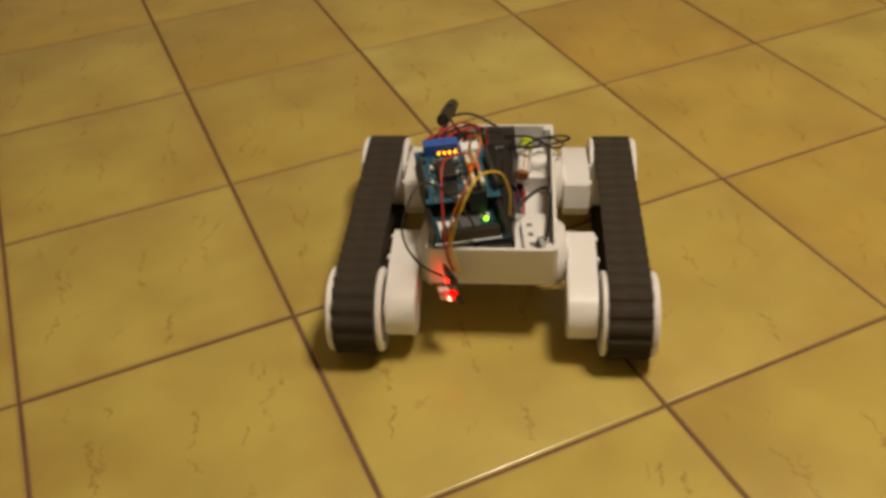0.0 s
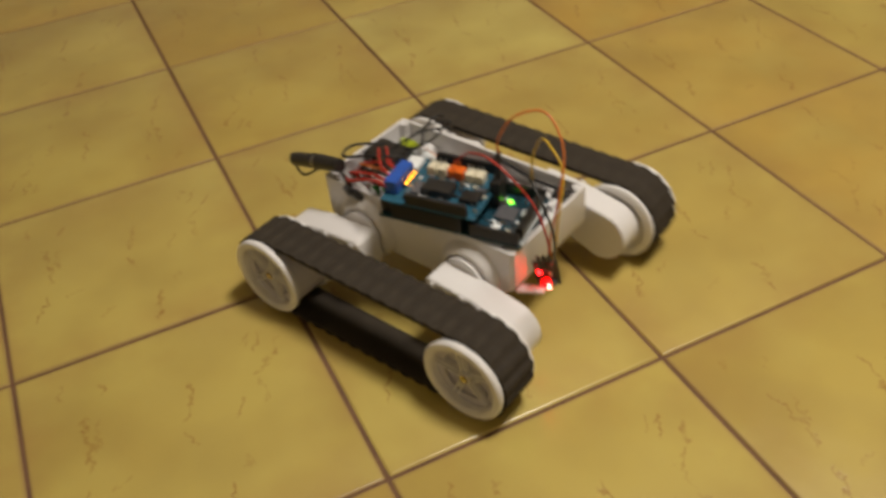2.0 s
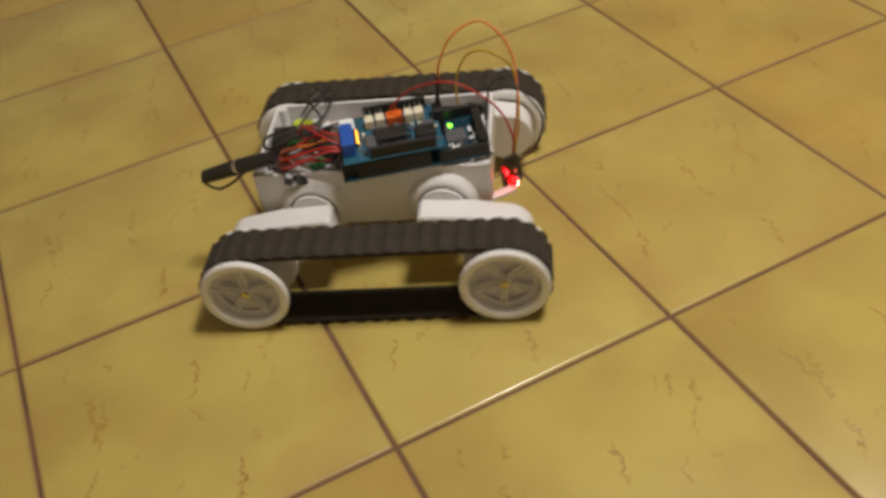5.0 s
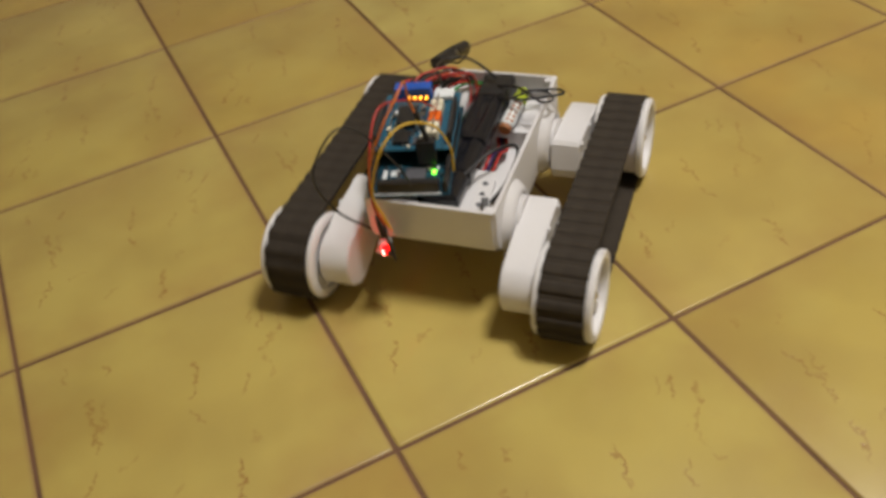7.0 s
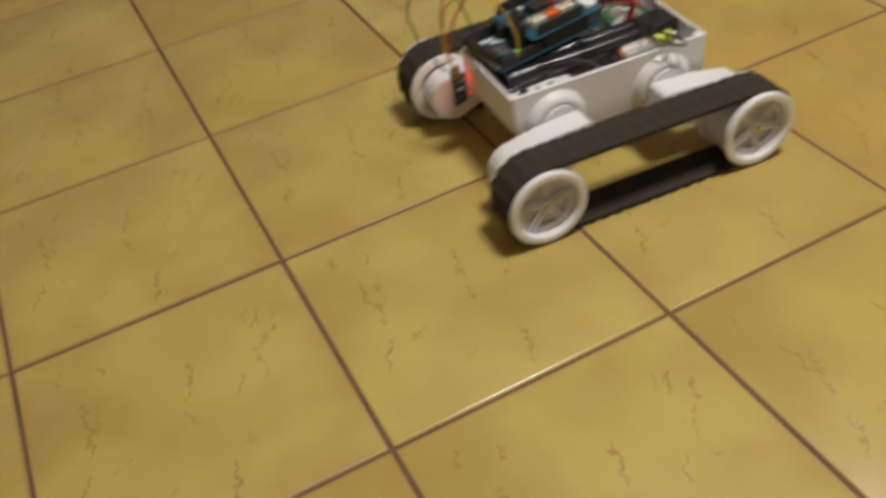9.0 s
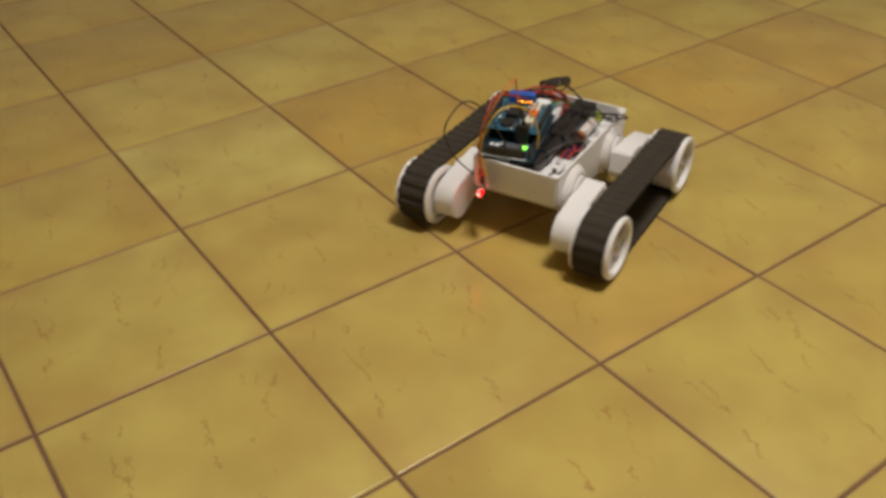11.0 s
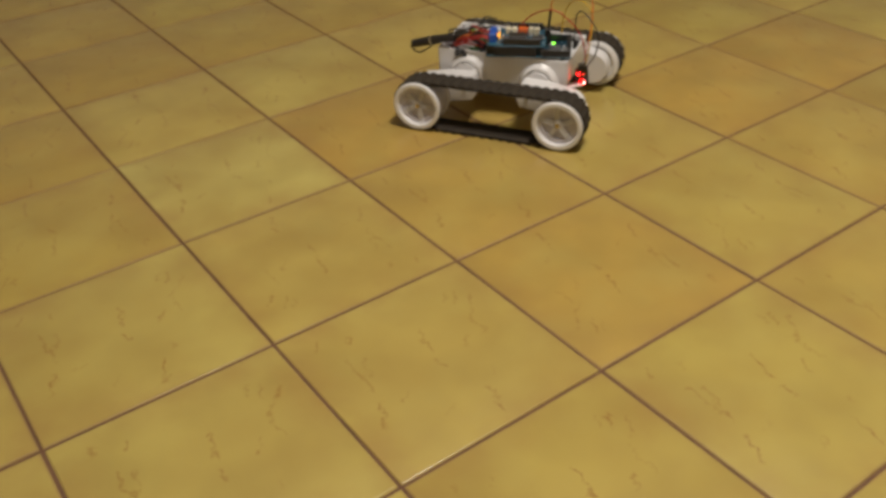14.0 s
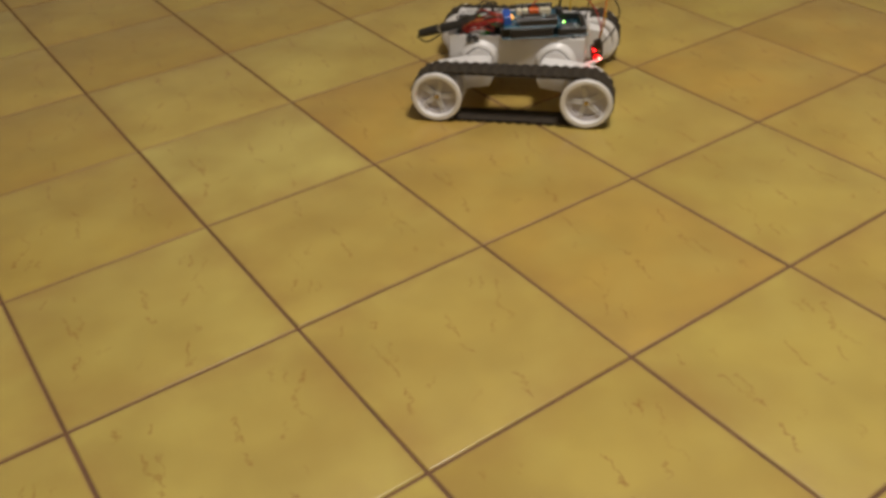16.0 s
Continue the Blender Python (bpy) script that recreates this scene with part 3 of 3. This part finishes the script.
def build_boards(robot):
    main = board_box("main_board", (0, 0, 0.8), (101.6, 53.3, 1.6), PCB, robot, label="long teal blue controller board")
    shell = [("pin_header", (30, 24.3, 5.9), (38, 2.8, 8.6)), ("pin_header", (32, -24.9, 5.9), (34, 2.8, 8.6)), ("pin_header", (47.0, 0, 5.9), (5.2, 40, 8.6)),
             ("pin_header", (-14, 24.3, 7.0), (44, 3.2, 10.8)), ("pin_header", (-16, -24.9, 7.0), (50, 3.2, 10.8))]
    for name, c, s in shell:
        board_box(name, c, s, BLACK, main)
    for x in (-42, -18, 14, 36):
        bm = bmesh.new()
        p = on_board(x, -25.4, -1.6)
        cyl(bm, p, p + Vector((0, 0, 0.0022)), 0.0017, seg=10, bevel=0.0003)
        soften(part("standoff", bm, METAL, main))
    for k in range(14):
        board_box("solder_point", (-30 + 5.1 * k, -26.9, -1.0), (1.0, 0.9, 1.2), METAL, main, 0)
    board_box("usb_socket", (-46, 16, 7.2), (17, 12, 11), METAL, main, 0.0006, "silver metal socket")
    board_box("power_jack", (-44, -18, 7.0), (14, 9, 10.5), BLACK, main, 0.0006)
    board_box("processor", (30, 2, 2.2), (14, 14, 1.3), GREY, main)
    board_box("white_marking", (34, -18.5, 1.75), (20, 3.0, 0.25), SILK, main, 0)
    board_box("white_marking", (28, -12.5, 1.75), (6, 4.5, 0.25), SILK, main, 0)
    board_box("white_marking", (40.5, 6, 1.75), (2.4, 8, 0.25), SILK, main, 0)
    board_box("white_marking", (49.9, -2, 1.75), (1.4, 46, 0.25), SILK, main, 0)
    board_box("crystal", (22, 11, 3.0), (10, 4, 3), METAL, main, 0.001)
    bm = bmesh.new()
    box(bm, (0.0513, -0.0043, 0.0868), (0.0030, 0.0022, 0.0012), pose(0, 0, 0, 0, 0, 13))
    part("green_led", bm, LED_GREEN, main, "lit green status light")

    shield = board_box("motor_shield", (-14.5, 0, 14.2), (68, 53.3, 1.6), PCB2, robot, label="blue motor driver board stacked on top")
    board_box("screw_terminal", (-43.5, -6.5, 20.0), (9, 26, 10.5), BLUE, shield, 0.0008, "blue screw terminal block")
    board_box("led_holder", (-38.1, -3.0, 17.0), (1.8, 16, 5.0), BLACK, shield, 0.0003)
    for k in range(4):
        bm = bmesh.new()
        box(bm, on_board(-36.9, -9.0 + 4.1 * k, 18.6), (0.0008, 0.0018, 0.0018), pose(0, 0, 0, 0, 0, 13))
        part("amber_led", bm, LED_AMBER, shield, "lit amber light")
    for k, (x, col) in enumerate(((-27, IVORY), (-19.5, IVORY), (-9.5, ORANGE), (0.5, IVORY), (7.5, IVORY))):
        w = 11.0 if col is ORANGE else 6.2
        conn = board_box("connector_socket", (x, 12.5, 18.5), (w, 8.5, 7.0), col, shield, 0.0006, "orange plug" if col is ORANGE else "ivory plug socket")
        for d in (-1.6, 1.6):
            bm = bmesh.new()
            box(bm, on_board(x + d, 13.5, 24.0), (0.0008, 0.0008, 0.0060), pose(0, 0, 0, 0, 0, 13))
            part("pin", bm, ORANGE if col is ORANGE else METAL, conn)
    board_box("white_block", (-43, 15, 17.0), (11, 14, 4.0), SILK, shield, 0.0008, "white plastic block")
    board_box("driver_chip", (-14, -7, 18.0), (21, 13, 6.0), BLACK, shield, 0.0006)
    board_box("driver_chip", (9, -8, 17.0), (13, 11, 4.0), BLACK, shield, 0.0006)
    board_box("grey_chip", (-28, -9, 16.4), (7, 13, 2.8), GREY, shield, 0.0004)
    board_box("pin_header", (20.5, 10, 14.0), (7, 12, 18.0), BLACK, shield)
    board_box("jumper_block", (12, 2, 16.2), (8, 4, 2.4), GREY, shield)
    board_box("pin_header", (-8, 24.6, 19.2), (44, 2.8, 8.4), BLACK, shield)
    board_box("pin_header", (-8, -24.9, 18.9), (44, 2.8, 8.0), BLACK, shield)
    for k in range(6):
        board_box("resistor", (-26 + 4.0 * k, -18.5, 15.5), (2.6, 1.4, 1.0), (GREY, METAL, IVORY)[k % 3], shield, 0)
    for k in range(4):
        bm = bmesh.new()
        p = on_board(-24 + 7.5 * k, 3.0, 15.0)
        cyl(bm, p, p + Vector((0, 0, 0.0042)), 0.0021, seg=12, bevel=0.0003)
        soften(part("capacitor", bm, METAL if k % 2 else GREY, shield))


def scatter_components(robot):
    """The many small parts soldered to the two boards."""
    rng = random.Random(11)
    boards = {o.name.split(".")[0]: o for o in robot.children if o.name.startswith(("main_board", "motor_shield"))}
    mats = (BLACK, METAL, GREY, IVORY, SILK, METAL, BLACK)
    for k in range(34):
        x, y = rng.uniform(20, 44), rng.uniform(-20, 20)
        if abs(x - 30) < 9 and abs(y - 2) < 9 or abs(x - 27.7) < 4 and abs(y - 14.3) < 4:
            continue
        board_box("component", (x, y, 2.2), (rng.uniform(1.2, 4.0), rng.uniform(1.0, 2.6), rng.uniform(0.8, 2.0)), mats[k % 7], boards["main_board"], 0)
    for k in range(40):
        x, y = rng.uniform(-34, 17), rng.uniform(-21, 7)
        board_box("component", (x, y, 15.6), (rng.uniform(1.2, 4.2), rng.uniform(1.0, 2.8), rng.uniform(0.9, 2.4)), mats[(k * 3) % 7], boards["motor_shield"], 0)
    for k in range(17):
        for y in (24.6, -24.6):
            board_box("pin", (-28.5 + 2.54 * k, y, 23.55), (0.9, 0.9, 0.35), GREY, boards["motor_shield"], 0)


def wire(name, pts, r, material, robot, label=""):
    bm = bmesh.new()
    tube(bm, pts, r)
    ob = soften(part(name, bm, material, robot, label), 60)
    return ob


def build_inside(robot):
    """Battery pack, leads and plugs that lie in the tub under and behind the boards."""
    bm = bmesh.new()
    for y in (-0.0045, 0.0085):
        cyl(bm, (-0.0540, y, 0.0749), (0.0660, y, 0.0749), 0.0072, seg=28, bevel=0.0015)
    box(bm, (0.006, 0.002, 0.0742), (0.119, 0.016, 0.0125), bevel=0.001)
    pack = soften(part("battery_pack", bm, SHINY, robot, "black shrink-wrapped battery pack under the boards"))
    for x, w in ((-0.052, 0.008), (0.000, 0.004), (0.036, 0.003), (0.064, 0.005)):
        bm = bmesh.new()
        box(bm, (x, 0.002, 0.0751), (w, 0.0282, 0.0148), bevel=0.0055, seg=4)
        soften(part("shrink_fold", bm, SHINY, pack))
    bm = bmesh.new()
    box(bm, (-0.0668, 0.0030, 0.0752), (0.0256, 0.0225, 0.0160), pose(0, 0, 0, 0, 2, 4), bevel=0.0016)
    soften(part("end_block", bm, BLACK, pack, "matt black end block"))
    # a thin printed cell beside the pack: white sleeve with brown marks and foot and a lime head
    a, b = Vector((-0.0225, 0.0205, 0.0715)), Vector((-0.0700, 0.0235, 0.0770))
    at = lambda w: a + (b - a) * w
    bm = bmesh.new()
    cyl(bm, at(0.09), at(0.64), 0.0054, seg=20, bevel=0.0006)
    strip = soften(part("printed_cell", bm, SILK, robot, "white printed sleeve with brown marks and a lime head"))
    bm = bmesh.new()
    cyl(bm, at(0.02), at(0.09), 0.0044, 0.0050, seg=20, bevel=0.0006)
    soften(part("brown_foot", bm, BROWN, strip))
    bm = bmesh.new()
    cyl(bm, at(0.64), at(0.95), 0.0056, 0.0050, seg=20, bevel=0.0010)
    soften(part("lime_head", bm, LIME, strip, "lime green head"))
    bm = bmesh.new()
    cyl(bm, at(0.80), at(0.83), 0.0055, seg=20)
    soften(part("dark_ring", bm, BLACK, strip))
    bm = bmesh.new()
    cyl(bm, at(0.95), at(1.02), 0.0018, seg=12, bevel=0.0004)
    soften(part("metal_tip", bm, METAL, strip))
    for k in range(5):
        for lean in (-8, 30):
            bm = bmesh.new()
            t = (b - a).to_track_quat("X", "Z").to_matrix().to_4x4() @ pose(0, 0, 0, lean + 14, 0, 0)
            box(bm, at(0.17 + 0.10 * k) + t.to_3x3() @ Vector((0, 0, 0.0053)), (0.0026, 0.0024, 0.0006), t, bevel=0.0002, seg=1)
            part("brown_mark", bm, BROWN, strip)
    bm = bmesh.new()
    box(bm, (0.066, 0.0345, 0.0730), (0.012, 0.0050, 0.011), pose(0, 0, 0, 0, 25, 20), bevel=0.0008)
    part("small_plug", bm, BLACK, robot)
    bm = bmesh.new()
    box(bm, (0.0500, 0.0270, 0.0692), (0.0330, 0.0120, 0.0052), pose(0, 0, 0, 0, 0, 6), bevel=0.0010)
    clamp = part("white_clamp", bm, WHITE, robot, "white plastic clamp with screw holes")
    for k in range(3):
        # a solid dark disc gives the shade inside each screw hole
        bm = bmesh.new()
        x, y = 0.0390 + 0.0110 * k, 0.0258 + 0.0011 * k
        cyl(bm, (x, y, 0.0715), (x, y, 0.0722), 0.0020, seg=12)
        part("hole_shade", bm, GREY, clamp)
        bm = bmesh.new()
        cyl(bm, (x, y, 0.0700), (x, y, 0.0719), 0.0036, seg=14, bevel=0.0005)
        soften(part("raised_ring", bm, WHITE, clamp))
    # leads that fill the hollow between the decks
    for k in range(4):
        y = 15 + 2.2 * k
        wire("hollow_lead", [(18, y - 2, 62), (10, y, 61 - k % 3), (-8, y - 1 + k % 2, 60 + 2 * (k % 2)), (-20, y + 1, 57), (-30, y - 2, 60)],
             0.0011, (W_RED, W_PURPLE, W_BLACK, W_RED)[k], robot)
    for k, (c, mat) in enumerate((((-66, -20, 74), ORANGE), ((-58, -27, 76), IVORY), ((-49, -19, 76), IVORY), ((-40, -25, 77), W_GREEN), ((-46, -33, 76), W_GREEN), ((-60, -12, 74), IVORY))):
        bm = bmesh.new()
        box(bm, [v / 1000 for v in c], (0.009, 0.006, 0.007), pose(0, 0, 0, 10, 8 * k, 35 * k), bevel=0.0006, seg=1)
        part("lead_plug", bm, mat, robot)
    # red and black motor leads from the terminal block to the rear of the tub
    for k in range(7):
        y = -52 + 3.4 * k
        col = (W_RED, W_RED, W_BLACK, W_RED, W_ORANGE, W_RED, W_BLACK)[k]
        wire("motor_lead", [(-17, y + 1, 103), (-25, y, 104 + (k % 3)), (-40, y + 3 + 2 * (k % 2), 97 + 2 * (k % 3)), (-56, y + 5, 89 + (k * 5) % 7), (-70, -36 + 4.5 * k, 80), (-72, -30 + 6 * k, 70)],
             0.0011, col, robot)
    for k in range(4):
        wire("motor_lead", [(-30, -34 + 5 * k, 84), (-42, -38 + 6 * k, 88 + k), (-60, -36 + 8 * k, 86), (-70, -22 + 6 * k, 76)], 0.0011, (W_RED, W_BLACK, W_RED, W_GREEN)[k], robot)
    for k in range(3):
        wire("motor_lead", [(-18, -44 + 4 * k, 104), (-30, -40 + 4 * k, 108 - k), (-46, -24 + 4 * k, 106 - 2 * k), (-54, -15 + 3 * k, 94), (-50, -12 + 2 * k, 80), (-42, -14 + 2 * k, 70)],
             0.0009, (W_RED, W_BLACK, W_RED)[k], robot)
    wire("battery_lead", [(-50, 8, 82), (-40, 30, 88), (-48, 50, 88), (-55, 57, 87), (-60, 50, 86), (-54, 34, 87), (-46, 18, 84), (-60, 10, 82)], 0.0010, W_BLACK, robot, "thin black cable loop hanging over the side")
    wire("battery_lead", [(-62, 6, 84), (-50, 26, 91), (-38, 44, 89), (-44, 52, 88), (-56, 44, 86), (-62, 28, 82)], 0.0009, W_BLACK, robot)
    wire("black_lead", [(42, 13, 80), (24, 24, 85), (8, 36, 83), (12, 41, 79), (38, 40, 74), (62, 37, 76)], 0.0013, W_BLACK, robot)
    wire("black_lead", [(-66, 4, 88), (-76, -20, 96), (-70, -36, 98), (-46, -34, 106), (-22, -22, 106)], 0.0011, W_BLACK, robot)
    # the loose barrel plug that leans out over the rear wall
    bm = bmesh.new()
    cyl(bm, (-0.066, -0.0435, 0.0960), (-0.093, -0.0410, 0.0885), 0.0050, 0.0058, seg=18, bevel=0.0010)
    plug = soften(part("barrel_plug", bm, BLACK, robot, "black barrel plug on a loose lead"))
    bm = bmesh.new()
    cyl(bm, (-0.0930, -0.0410, 0.0885), (-0.0955, -0.0408, 0.0877), 0.0048, seg=18)
    soften(part("metal_collar", bm, METAL, plug))
    bm = bmesh.new()
    cyl(bm, (-0.0955, -0.0408, 0.0877), (-0.1205, -0.0395, 0.0800), 0.0056, 0.0050, seg=18, bevel=0.0010)
    soften(part("plug_tail", bm, BLACK, plug))
    wire("plug_lead", [(-119, -40, 80), (-123, -38, 75), (-112, -42, 71), (-100, -44, 77), (-90, -45, 85), (-76, -40, 92)], 0.0010, W_BLACK, robot)
    for k in range(2):
        bm = bmesh.new()
        box(bm, (-0.058 + 0.008 * k, -0.0475, 0.0800 - 0.001 * k), (0.0055, 0.0045, 0.011), pose(0, 0, 0, 25, 20 - 45 * k, 0), bevel=0.0006, seg=1)
        part("crimp_plug", bm, BLACK, robot)
    wire("crimp_lead", [(-56, -46, 84), (-66, -42, 85), (-74, -36, 82)], 0.0013, W_BLACK, robot)


def build_sensor(robot):
    """The small line sensor on a bracket at the front, its lights lit, and the jumper wires to the boards."""
    bm = bmesh.new()
    box(bm, (0.0860, -0.0330, 0.0475), (0.0200, 0.0075, 0.0022), pose(0, 0, 0, 0, -14, 14), bevel=0.0008)
    bracket = part("sensor_bracket", bm, WHITE, robot, "white plastic bracket")
    turn = pose(0, 0, 0, 0, 0, -60) @ pose(0, 0, 0, 8, 8, 0)
    mid = (0.0930, -0.0244, 0.0590)
    bm = bmesh.new()
    box(bm, mid, (0.0016, 0.0160, 0.0230), turn, bevel=0.0003, seg=1)
    sensor = part("sensor_board", bm, BLACK, robot, "small black sensor board with red lights")
    at = Matrix.Translation(mid) @ turn

    def local(name, c, s, mat, label=""):
        bm2 = bmesh.new()
        box(bm2, at @ Vector([v / 1000 for v in c]), [v / 1000 for v in s], turn, bevel=0.0003, seg=1)
        return part(name, bm2, mat, sensor, label)
    for y in (-3.4, 0, 3.4):
        local("pin_plug", (2.4, y, 12.0), (2.5, 2.5, 13), BLACK)
        local("pin", (-1.4, y, 7.0), (1.0, 0.7, 3.0), METAL)
    local("sensor_eye", (2.0, 3.4, -7.5), (3.5, 3.5, 4.0), GREY)
    local("component", (1.3, -3.0, 1.0), (1.2, 2.6, 2.0), GREY)
    local("component", (1.3, 2.5, 0.5), (1.2, 2.0, 3.0), IVORY)
    local("white_marking", (-0.95, 0, 1.0), (0.2, 6.0, 1.2), SILK)
    local("red_led", (6.3, -0.4, -6.8), (0.6, 3.9, 3.9), LED_RED, "bright lit red light")
    # the light's halo, put in as a glowing red ball
    bm = bmesh.new()
    bmesh.ops.create_uvsphere(bm, u_segments=16, v_segments=10, radius=0.0036)
    bmesh.ops.translate(bm, vec=(0.0940, -0.0268, 0.0520), verts=bm.verts)
    soften(part("red_lens", bm, LED_HALO, sensor, "glowing red ball that stands for the red light's halo"))
    bm = bmesh.new()
    box(bm, (0.0902, -0.0292, 0.0625), (0.0012, 0.0032, 0.0032), bevel=0.0003, seg=1)
    part("small_red_led", bm, LED_BACK, sensor, "small lit red light that shines on the tub wall")
    bm = bmesh.new()
    box(bm, (0.0470, -0.0105, 0.1190), (0.0028, 0.0028, 0.0240), pose(0, 0, 0, 9, 8, 0), bevel=0.0004, seg=1)
    part("pin_plug", bm, BLACK, robot)
    wire("jumper_wire", [(49, -13, 130), (51, -15, 143), (61, -11, 160), (80, -6, 166), (97, -13, 150), (101, -24, 122), (97, -27, 90), (95, -23, 74)], 0.00075, W_ORANGE, robot, "orange jumper wire in a high loop")
    wire("jumper_wire", [(57, 12, 94), (58, 12, 114), (68, 6, 136), (84, -7, 144), (99, -16, 134), (101, -25, 104), (98, -22, 84), (96, -20, 72)], 0.00078, W_YELLOW, robot, "yellow jumper wire in a high loop")
    wire("jumper_wire", [(77, -10, 94), (80, -16, 112), (86, -34, 138), (98, -46, 144), (116, -54, 124), (112, -46, 96), (100, -32, 74)], 0.00078, W_BLACK, robot, "black jumper wire in a wide loop")
    wire("jumper_wire", [(14, -15, 112), (32, -20, 128), (60, -32, 138), (86, -31, 118), (96, -29, 92), (95, -25, 74)], 0.00078, W_RED, robot, "red jumper wire")


def build_robot():
    robot = tagged(new("tracked_robot"), "white tracked robot with black rubber belts and blue circuit boards", "robot")
    build_body(robot)
    build_legs(robot)
    wheels = {(sx, sy): build_wheel(robot, sx, sy) for sx in (-1, 1) for sy in (-1, 1)}
    ribs = {sy: build_belt(robot, sy) for sy in (-1, 1)}
    build_inside(robot)
    build_boards(robot)
    scatter_components(robot)
    build_sensor(robot)
    return robot, wheels, ribs


# ---- what moves ----
# seconds, place on the floor and heading of the robot
ROBOT_PATH = [
    (0, -0.2364, -0.0186, 241.5),
    (0.5, -0.2486, -0.0496, 254.5),
    (1, -0.2564, -0.0787, 268.7),
    (1.5, -0.2642, -0.1003, 282.7),
    (2, -0.2753, -0.0510, 296.1),
    (2.5, -0.2974, -0.0079, 312.4),
    (3, -0.3215, 0.0100, 333.7),
    (3.5, -0.3230, 0.0077, 338.1),
    (4, -0.3238, 0.0074, 338.1),
    (4.5, -0.3134, 0.0019, 338.3),
    (4.7, -0.3129, 0.0005, 338.4),
    (5.2, -0.3090, -0.0120, 319.0),
    (5.75, -0.2980, -0.0360, 290.0),
    (6.3, -0.2860, -0.0540, 260.0),
    (6.8, -0.2753, -0.0620, 233.3),
    (7, -0.2626, -0.0431, 224.3),
    (7.5, -0.2548, -0.0335, 205.3),
    (8, -0.2350, -0.0057, 191.5),
    (8.5, -0.2052, 0.0126, 179.3),
    (9, -0.1307, 0.0072, 175.9),
    (9.4, -0.0605, 0.0016, 174.5),
    (9.5, -0.0505, -0.0025, 174.2),
    (9.7, -0.0125, -0.0019, 176.4),
    (10.1, 0.0500, -0.0020, 178.5),
    (10.6, 0.1000, 0.0030, 190.0),
    (11.1, 0.1380, 0.0180, 206.0),
    (11.5, 0.1660, 0.0330, 218.5),
    (11.8, 0.1883, 0.0444, 227.5),
    (12, 0.2096, 0.0587, 233.0),
    (12.5, 0.2620, 0.1042, 246.4),
    (13, 0.2856, 0.1616, 264.1),
    (13.5, 0.2846, 0.2068, 282.1),
    (14, 0.2697, 0.2370, 302.5),
    (14.5, 0.2550, 0.2544, 313.6),
    (14.6, 0.2541, 0.2540, 314.1),
    (15, 0.2541, 0.2540, 314.1),
    (15.5, 0.2541, 0.2540, 314.1),
    (16, 0.2541, 0.2540, 314.1),
]


def drive(t):
    """Place and heading at t, straight between the rows."""
    for a, b in zip(ROBOT_PATH, ROBOT_PATH[1:]):
        if t <= b[0]:
            w = (t - a[0]) / (b[0] - a[0])
            return [p + (q - p) * w for p, q in zip(a[1:], b[1:])]
    return list(ROBOT_PATH[-1][1:])


def motions():
    walk(robot, [(t, pose(x, y, 0, 0, 0, a)) for t, x, y, a in ROBOT_PATH])
    # how far each belt has run, from the robot's own movement
    step = 4 / FPS
    times = [k * step for k in range(int(16.0 / step) + 1)]
    run = {-1: [0.0], 1: [0.0]}
    for t0, t1 in zip(times, times[1:]):
        (x0, y0, a0), (x1, y1, a1) = drive(t0), drive(t1)
        mid, turn = radians((a0 + a1) / 2), radians(a1 - a0)
        ahead = (x1 - x0) * math.cos(mid) + (y1 - y0) * math.sin(mid)
        for sy in run:
            run[sy].append(run[sy][-1] + ahead - sy * turn * BELT_Y)
    for sy in (-1, 1):
        keep = [k for k in range(len(times)) if k in (0, len(times) - 1) or abs(run[sy][k + 1] - run[sy][k]) + abs(run[sy][k] - run[sy][k - 1]) > 2e-4]
        for sx in (-1, 1):
            walk(wheels[sx, sy], [(times[k], pose(sx * WB, sy * BELT_Y, AXLE_Z, 0, math.degrees(run[sy][k] / BELT_R), 0)) for k in keep])
        for i, rib in enumerate(ribs[sy]):
            rows = []
            for k in keep:
                x, z, turn = belt_point(LOOP * i / LUGS + run[sy][k], BELT_R)
                rows.append((times[k], pose(x, sy * BELT_Y, z, 0, turn, 0)))
            walk(rib, rows)


floor = build_room()
build_pendant_lamp()
robot, wheels, ribs = build_robot()
build_tiles(floor)
motions()
